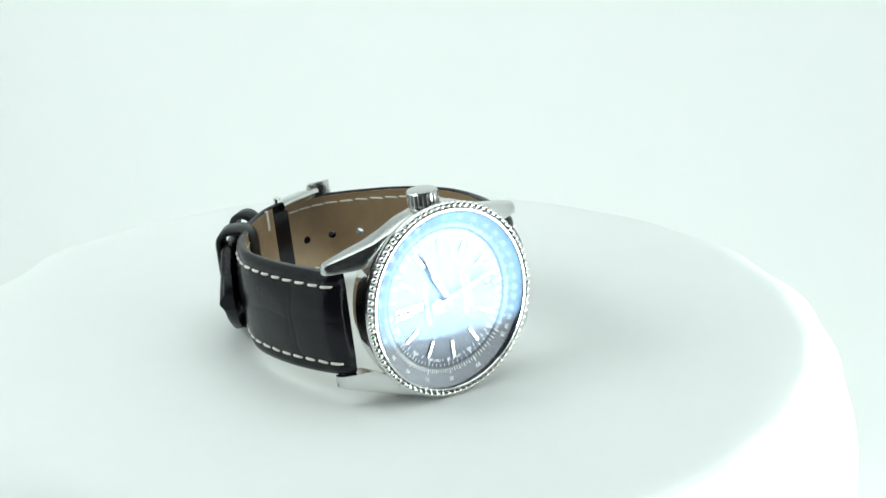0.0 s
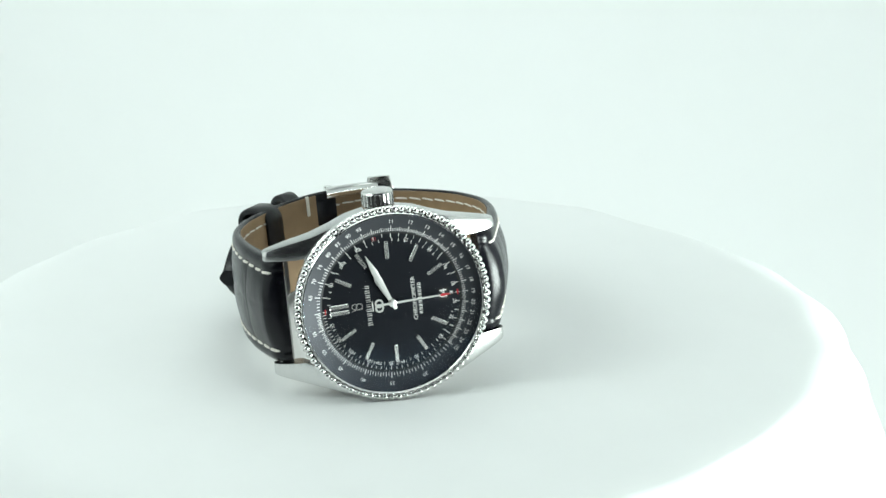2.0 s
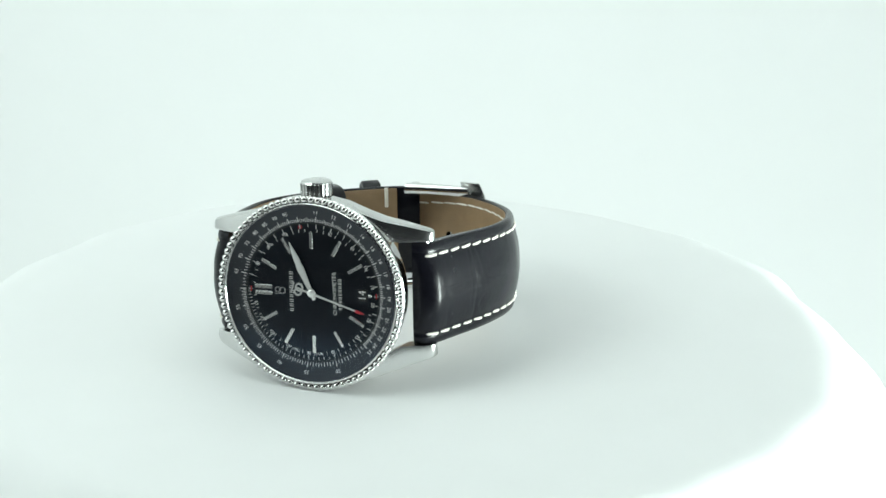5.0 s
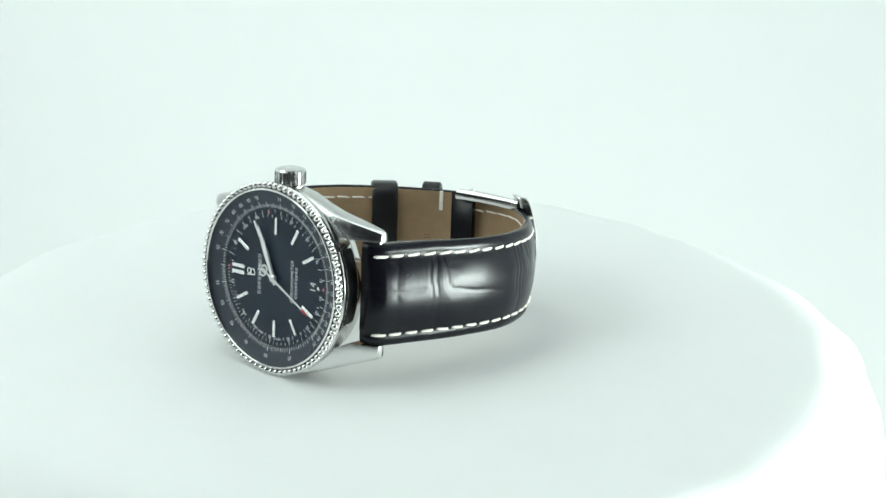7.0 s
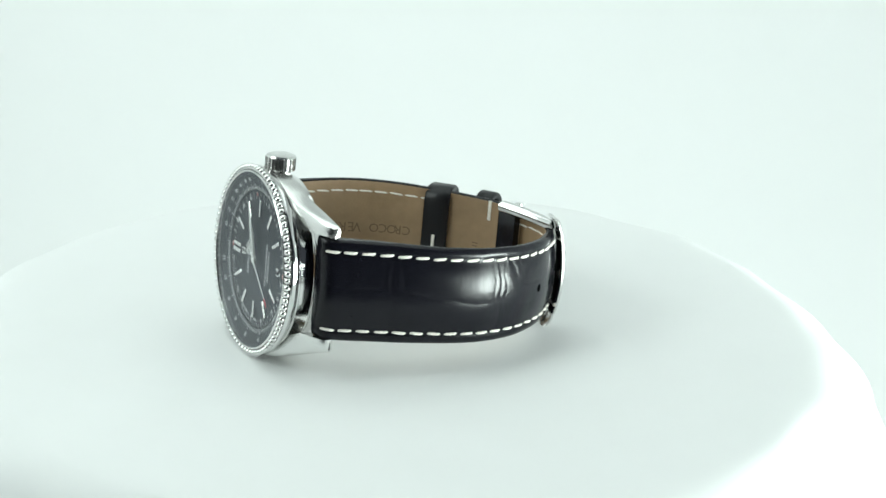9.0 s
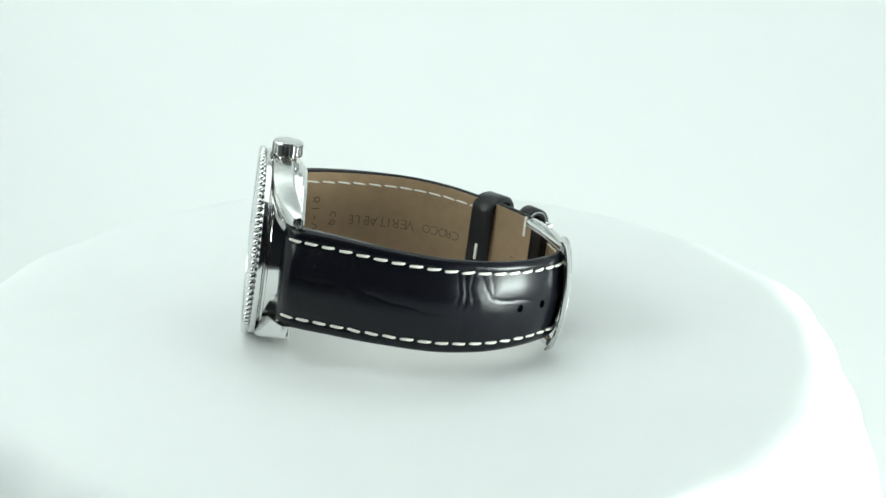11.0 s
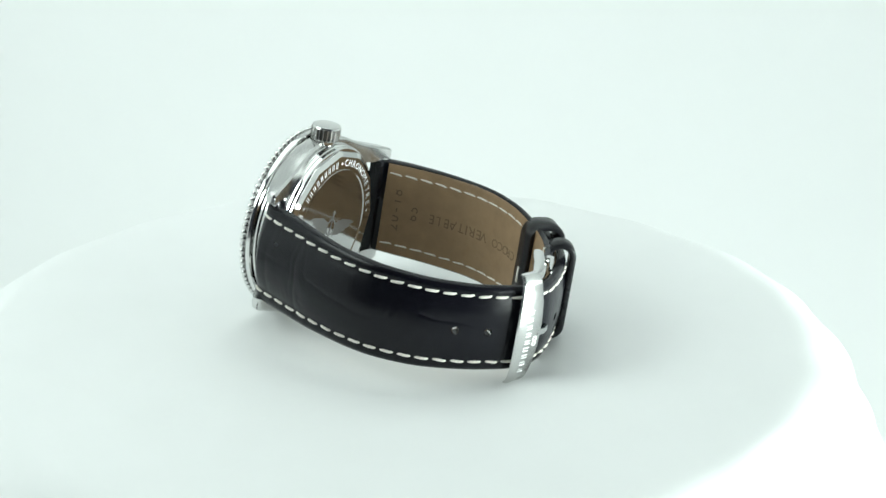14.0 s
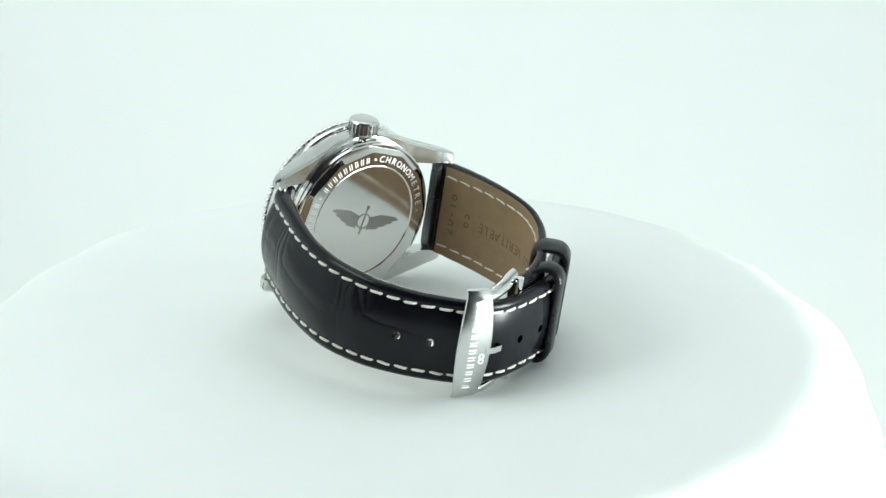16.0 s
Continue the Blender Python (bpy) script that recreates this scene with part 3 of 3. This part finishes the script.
def strap(name, path, side, kind, label):
    n = len(path)
    sections, inner, flat = [], [], []
    top, fade = (1.8, 0.55) if kind == "long" else (1.35, 0.78)
    across = [u for u, o in RIM] + FLAT + [-u for u, o in RIM[::-1]]
    for half in range(0, 2 * n - 1):
        i = half / 2
        p, d, nrm = between(path, i, side)
        s = i * 0.5
        w, t = half_width(s, kind), thickness(s, n, kind)
        if kind == "short":
            w += 0.3 * min(1, s / 10)
        else:
            left = (n - 1 - i) * 0.5
            if left < 9:
                w *= max(0.06, left / 9) ** 0.62
        low = sag(s, kind)
        bulge = top * min(1, s / 5) * (1 - fade * min(1, s / 60))
        rise = [o for u, o in RIM] + [0.12 + (0.95 * bulge - 0.12) * (1 - (abs(u) / 0.7) ** 2.2) for u in FLAT] + [o for u, o in RIM[::-1]]
        v = np.array([u * w for u in across])
        hide = scales(np.full_like(v, s), v, kind) * np.clip((0.97 - np.abs(np.array(across))) / 0.15, 0, 1) * min(1, s / 4)
        ring = []
        for u, o, h in zip(across, rise, hide):
            q = p + nrm * (o + float(h) - 0.70)
            ring.append((q.x, u * w + low, q.y))
        for u, o in ((-0.995, -t + 0.3), (-0.965, -t), (0.965, -t), (0.995, -t + 0.3)):
            q = p + nrm * o
            ring.append((q.x, u * w + low, q.y))
        sections.append(ring)
        flat.append([(s, q[1]) for q in ring])
        if half % 4 == 0 and i > 11 and i <= (n - 10 if kind == "short" else n - 44):
            q, q2 = p + nrm * (-t - 0.12), p + nrm * (-t + 0.3)
            inner.append([(a.x, u * w + low, a.y) for a, u in ((q2, -0.97), (q, -0.96), (q, 0.96), (q2, 0.97))])
    ob = part(name, loft(sections, uvs=flat), LEATHER, WATCH, label, angle=50)
    lining = part("lining", loft(inner), TAN, ob, "tan leather lining", angle=50)
    if kind == "long":
        first = min(range(n), key=lambda i: (path[i] - Vector((22.7, -50.9))).length)
        cut = bmesh.new()
        for k in range(7):
            i = first + round(k * 6.55 / 0.5)
            if i < n - 12:
                bmesh.ops.create_cone(cut, cap_ends=True, segments=18, radius1=0.8, radius2=0.8, depth=9, matrix=Matrix.Translation(place(path, i, side, sag(i * 0.5, kind) - 0.25, -1).translation * 1000) @ place(path, i, side, 0, 0).to_3x3().to_4x4())
        cutter = new("cutter", mesh_of("cutter", cut, BLACK))
        for piece in (ob, lining):
            cutter.matrix_world = LEAN
            mod = piece.modifiers.new("holes", "BOOLEAN")
            mod.operation, mod.object, mod.solver = "DIFFERENCE", cutter, "EXACT"
            bpy.context.view_layer.update()
            me = bpy.data.meshes.new_from_object(piece.evaluated_get(bpy.context.evaluated_depsgraph_get()))
            piece.modifiers.clear()
            piece.data = me
            smooth(me, 50)
        bpy.data.objects.remove(cutter)
    # saddle stitches along both edges, outside and inside
    rope = []
    for x, w, z in ((-1.42, 0.10, -0.28), (-1.2, 0.22, -0.10), (-0.7, 0.29, 0.02), (-0.35, 0.27, 0.06), (0.0, 0.32, 0.05), (0.35, 0.28, 0.07), (0.8, 0.30, 0.02), (1.2, 0.22, -0.08), (1.42, 0.10, -0.28)):
        rope.append([(x + 0.09 * math.cos(a), w * math.cos(a), z + w * 0.8 * math.sin(a)) for a in [k * math.pi / 4 for k in range(8)]])
    bm = loft(rope)
    stitch = mesh_of("stitch", bm, THREAD, angle=60)
    rng = random.Random(name)
    last = n - 34 if kind == "short" else n - 26
    for i in range(9, last, 7):
        w, t, low = half_width(i * 0.5, kind), thickness(i * 0.5, n, kind), sag(i * 0.5, kind)
        for s in (1, -1):
            turn = pose(0, 0, 0, 0, 0, s * rng.uniform(-1, 6))
            part("stitch", stitch, THREAD, ob, m=place(path, i, side, s * w * 0.77 + low, -0.58) @ turn)
            if i > 13 and (kind == "short" or i < n - 46):
                part("stitch", stitch, THREAD, lining, m=place(path, i, side, s * w * 0.78 + low, -t - 0.12) @ turn @ Matrix.Diagonal((0.95, 0.75, 0.75, 1)))
    return ob, lining


def tack(path, i, y, off, parent):
    """One stitch laid across the strap."""
    bm = box(-0.4, 0.4, -2.1, 2.1, -0.25, 0.25, 0.2)
    part("stitch", bm, THREAD, parent, m=place(path, i, -1, y, off))


LONG_STRAP, LONG_LINING = strap("holed_strap", LONG, 1, "long", "black crocodile leather strap half with buckle holes")
SHORT_STRAP, SHORT_LINING = strap("buckle_strap", SHORT, -1, "short", "black crocodile leather strap half holding the buckle")


for edge in (7.2, -7.2):
    tack(SHORT, len(SHORT) - 16, edge, -2.45, SHORT_LINING)


def stamped(text, size, depth, pitch, across=False):
    """Characters pressed into the lining of the buckle half; they start at a depth behind the dial and run towards it."""
    start = min(range(len(SHORT)), key=lambda i: abs(SHORT[i].y + depth))
    for k, ch in enumerate(text):
        if ch == " ":
            continue
        i = start if across else round(start - k * pitch / 0.5)
        t = thickness(i * 0.5, 0, "short")
        yy = (k - (len(text) - 1) / 2) * pitch if across else 0
        m = place(SHORT, i, -1, yy, -t - 0.14)
        part("stamp", letters(ch, size, STAMP, 0.01), STAMP, SHORT_LINING, m=m @ (Matrix(((0, -1, 0, 0), (-1, 0, 0, 0), (0, 0, -1, 0), (0, 0, 0, 1))) if across else pose(0, 0, 0, 180, 0, 180)))


for shift in (0.9, -0.9):
    spot = len(SHORT) - 22
    part("stamp", stroke_pair("stamp", 0.9, 1.3, 0.25, 0.02, STAMP), STAMP, SHORT_LINING, m=place(SHORT, spot, -1, shift - 1.5, -thickness(spot * 0.5, 0, "short") - 0.14) @ pose(0, 0, 0, 0, 0, 90))


stamped("20-18", 2.4, 10.6, 1.95, True)
stamped("65", 2.3, 14.5, 1.85, True)
stamped("VERITABLE", 2.15, 32.0, 1.68)
stamped("CROCO", 1.95, 42.3, 1.82)


def keeper(cx, cz, tx, tz, wide, deep, label):
    """A leather loop round both strap ends; tx, tz is the strap's direction."""
    d = Vector((tx, tz)).normalized()
    nrm = Vector((-d.y, d.x))
    hy, hn, r, th = 9.15, deep / 2, 1.9, 1.25
    loop = []
    for sy, sn, a0 in ((1, 1, 0), (-1, 1, 90), (-1, -1, 180), (1, -1, 270)):
        for k in range(7):
            a = radians(a0 + 15 * k)
            loop.append(((hy - r) * sy, (hn - r) * sn, math.cos(a), math.sin(a)))
    bm = bmesh.new()
    rows = []
    for by, bn, c, s in loop:
        row = []
        for u, v in ((-1, 0.25), (-0.9, 0), (0.9, 0), (1, 0.25), (1, 0.75), (0.85, 1), (-0.85, 1), (-1, 0.75)):
            rr = r + th * (v - 0.0)
            y, o = by + c * rr - 0.1, bn + s * rr
            x, z = cx + d.x * u * wide / 2 + nrm.x * o, cz + d.y * u * wide / 2 + nrm.y * o
            row.append(bm.verts.new((x, y, z)))
        rows.append(row)
    for i in range(len(rows)):
        a, b = rows[i], rows[(i + 1) % len(rows)]
        for j in range(8):
            bm.faces.new((a[j], a[(j + 1) % 8], b[(j + 1) % 8], b[j]))
    ob = part("keeper_loop", bm, PLAIN_LEATHER, WATCH, label, angle=50)
    q = Vector((cx, cz)) + nrm * (hn + th + 0.02)
    m = Matrix(((d.x, 0, nrm.x, q.x * MM), (0, -1, 0, -1.5 * MM), (d.y, 0, nrm.y, q.y * MM), (0, 0, 0, 1)))
    part("stitch", box(-0.35, 0.35, -1.7, 1.7, -0.15, 0.2, 0.15), THREAD, ob, m=m)
    return ob


keeper(-16.0, -47.7, 4.0, -4.2, 5.4, 5.4, "black leather sliding keeper loop")
keeper(-9.2, -55.1, 5.0, -3.3, 3.8, 3.8, "black leather fixed keeper loop")


DROP = 1.2


def buckle():
    # front bar: a slim curved plate standing proud of the strap
    sec = []

    def bow(y):
        f = max(0.0, 1 - (y / 11.3) ** 2)
        return 11.6 + 0.7 * f, -58.9 - 2.15 * f ** 0.6, 2.3 + 1.15 * f

    for k in range(29):
        y = -11.3 + 22.6 * k / 28
        cx, cz, w = bow(y)
        y -= DROP
        pts = []
        for u, v in ((-1, -0.2), (-0.85, -0.55), (0.85, -0.55), (1, -0.2), (1, 0.2), (0.85, 0.5), (-0.85, 0.5), (-1, 0.2)):
            pts.append((cx + u * w * 0.975, y, cz + u * w * 0.22 + v * 0.9))
        sec.append(pts)
    ob = part("buckle", loft(sec), SATIN, WATCH, "brushed steel pin buckle", angle=40)
    for s in (1, -1):
        arm = []
        for x, z, h, low in ((11.2, -59.2, 0.6, 1.1), (9.5, -59.0, 1.0, 1.0), (7, -58.4, 1.4, 0.75), (3.5, -57.0, 1.6, 0.35), (0.8, -55.3, 1.6, 0.0), (-0.8, -54.4, 1.5, -0.1)):
            drop = DROP + (low if s > 0 else 0.3 * low)
            arm.append([(x, s * (10.2 + 1.2 * math.cos(a)) - drop, z + h * math.sin(a)) for a in [math.pi * q / 7 for q in range(14)]])
        part("buckle_arm", loft(arm), STEEL, ob, angle=40)
    bar = bmesh.new()
    bmesh.ops.create_cone(bar, cap_ends=True, segments=20, radius1=0.8, radius2=0.8, depth=21.5, matrix=Matrix.Translation((0.2, -0.8, -57.4)) @ pose(0, 0, 0, 90))
    part("spring_bar", bar, STEEL, ob)
    tongue = loft([[(x, -0.6, z - h), (x, 0.6, z - h), (x, 0.6, z + h), (x, -0.6, z + h)] for x, z, h in ((5.9, -60.2, 0.4), (6.3, -61.6, 0.5), (8.2, -61.95, 0.5), (10.0, -61.7, 0.45))])
    ball = bmesh.new()
    bmesh.ops.create_icosphere(ball, subdivisions=2, radius=0.6)
    part("pin_end", ball, STEEL, ob, m=at(9.6, -11.75 - DROP, -59.6))
    part("tongue", tongue, STEEL, ob, m=at(0, -1.7, 0))
    mark = stroke_pair("name_bar", 0.80, 1.5, 0.24, 0.08, ENGRAVED_LIGHT)
    for k in range(9):
        y = -8.2 + k * 1.55
        cx, cz, w = bow(y)
        part("name_bar", mark, ENGRAVED_LIGHT, ob, m=at(cx + 0.5, y - DROP, cz - 0.40) @ pose(0, 0, 0, 0, -12.7) @ pose(0, 0, 0, 0, 0, 90))
    for y in (-2.6, -1.6):
        cx, cz, w = bow(y)
        part("emblem", lathe([(0.35, -0.04), (0.6, -0.04), (0.6, 0.04), (0.35, 0.04)], 20), ENGRAVED_LIGHT, ob, m=at(cx - 1.5, y - DROP, cz - 0.86) @ pose(0, 0, 0, 0, -12.7))
    return ob


buckle()


# ---- what moves ----
TURN = -11.188


def motions():
    rows, spin, sweep_rows = [], [], []
    for k in range(65):
        t = k * 0.25
        m = pose(0, 0, 0, 0, 0, 35.32 + TURN * t)
        spin.append((t, m))
        rows.append((t, m @ Matrix.Translation((-0.00623, -0.02633, 0))))
        sweep_rows.append((t, LEAN @ on_dial((27.9 + t) * 6, 0, 0)))
    walk(TABLE, spin)
    walk(WATCH, rows)
    walk(SECONDS, sweep_rows)


motions()
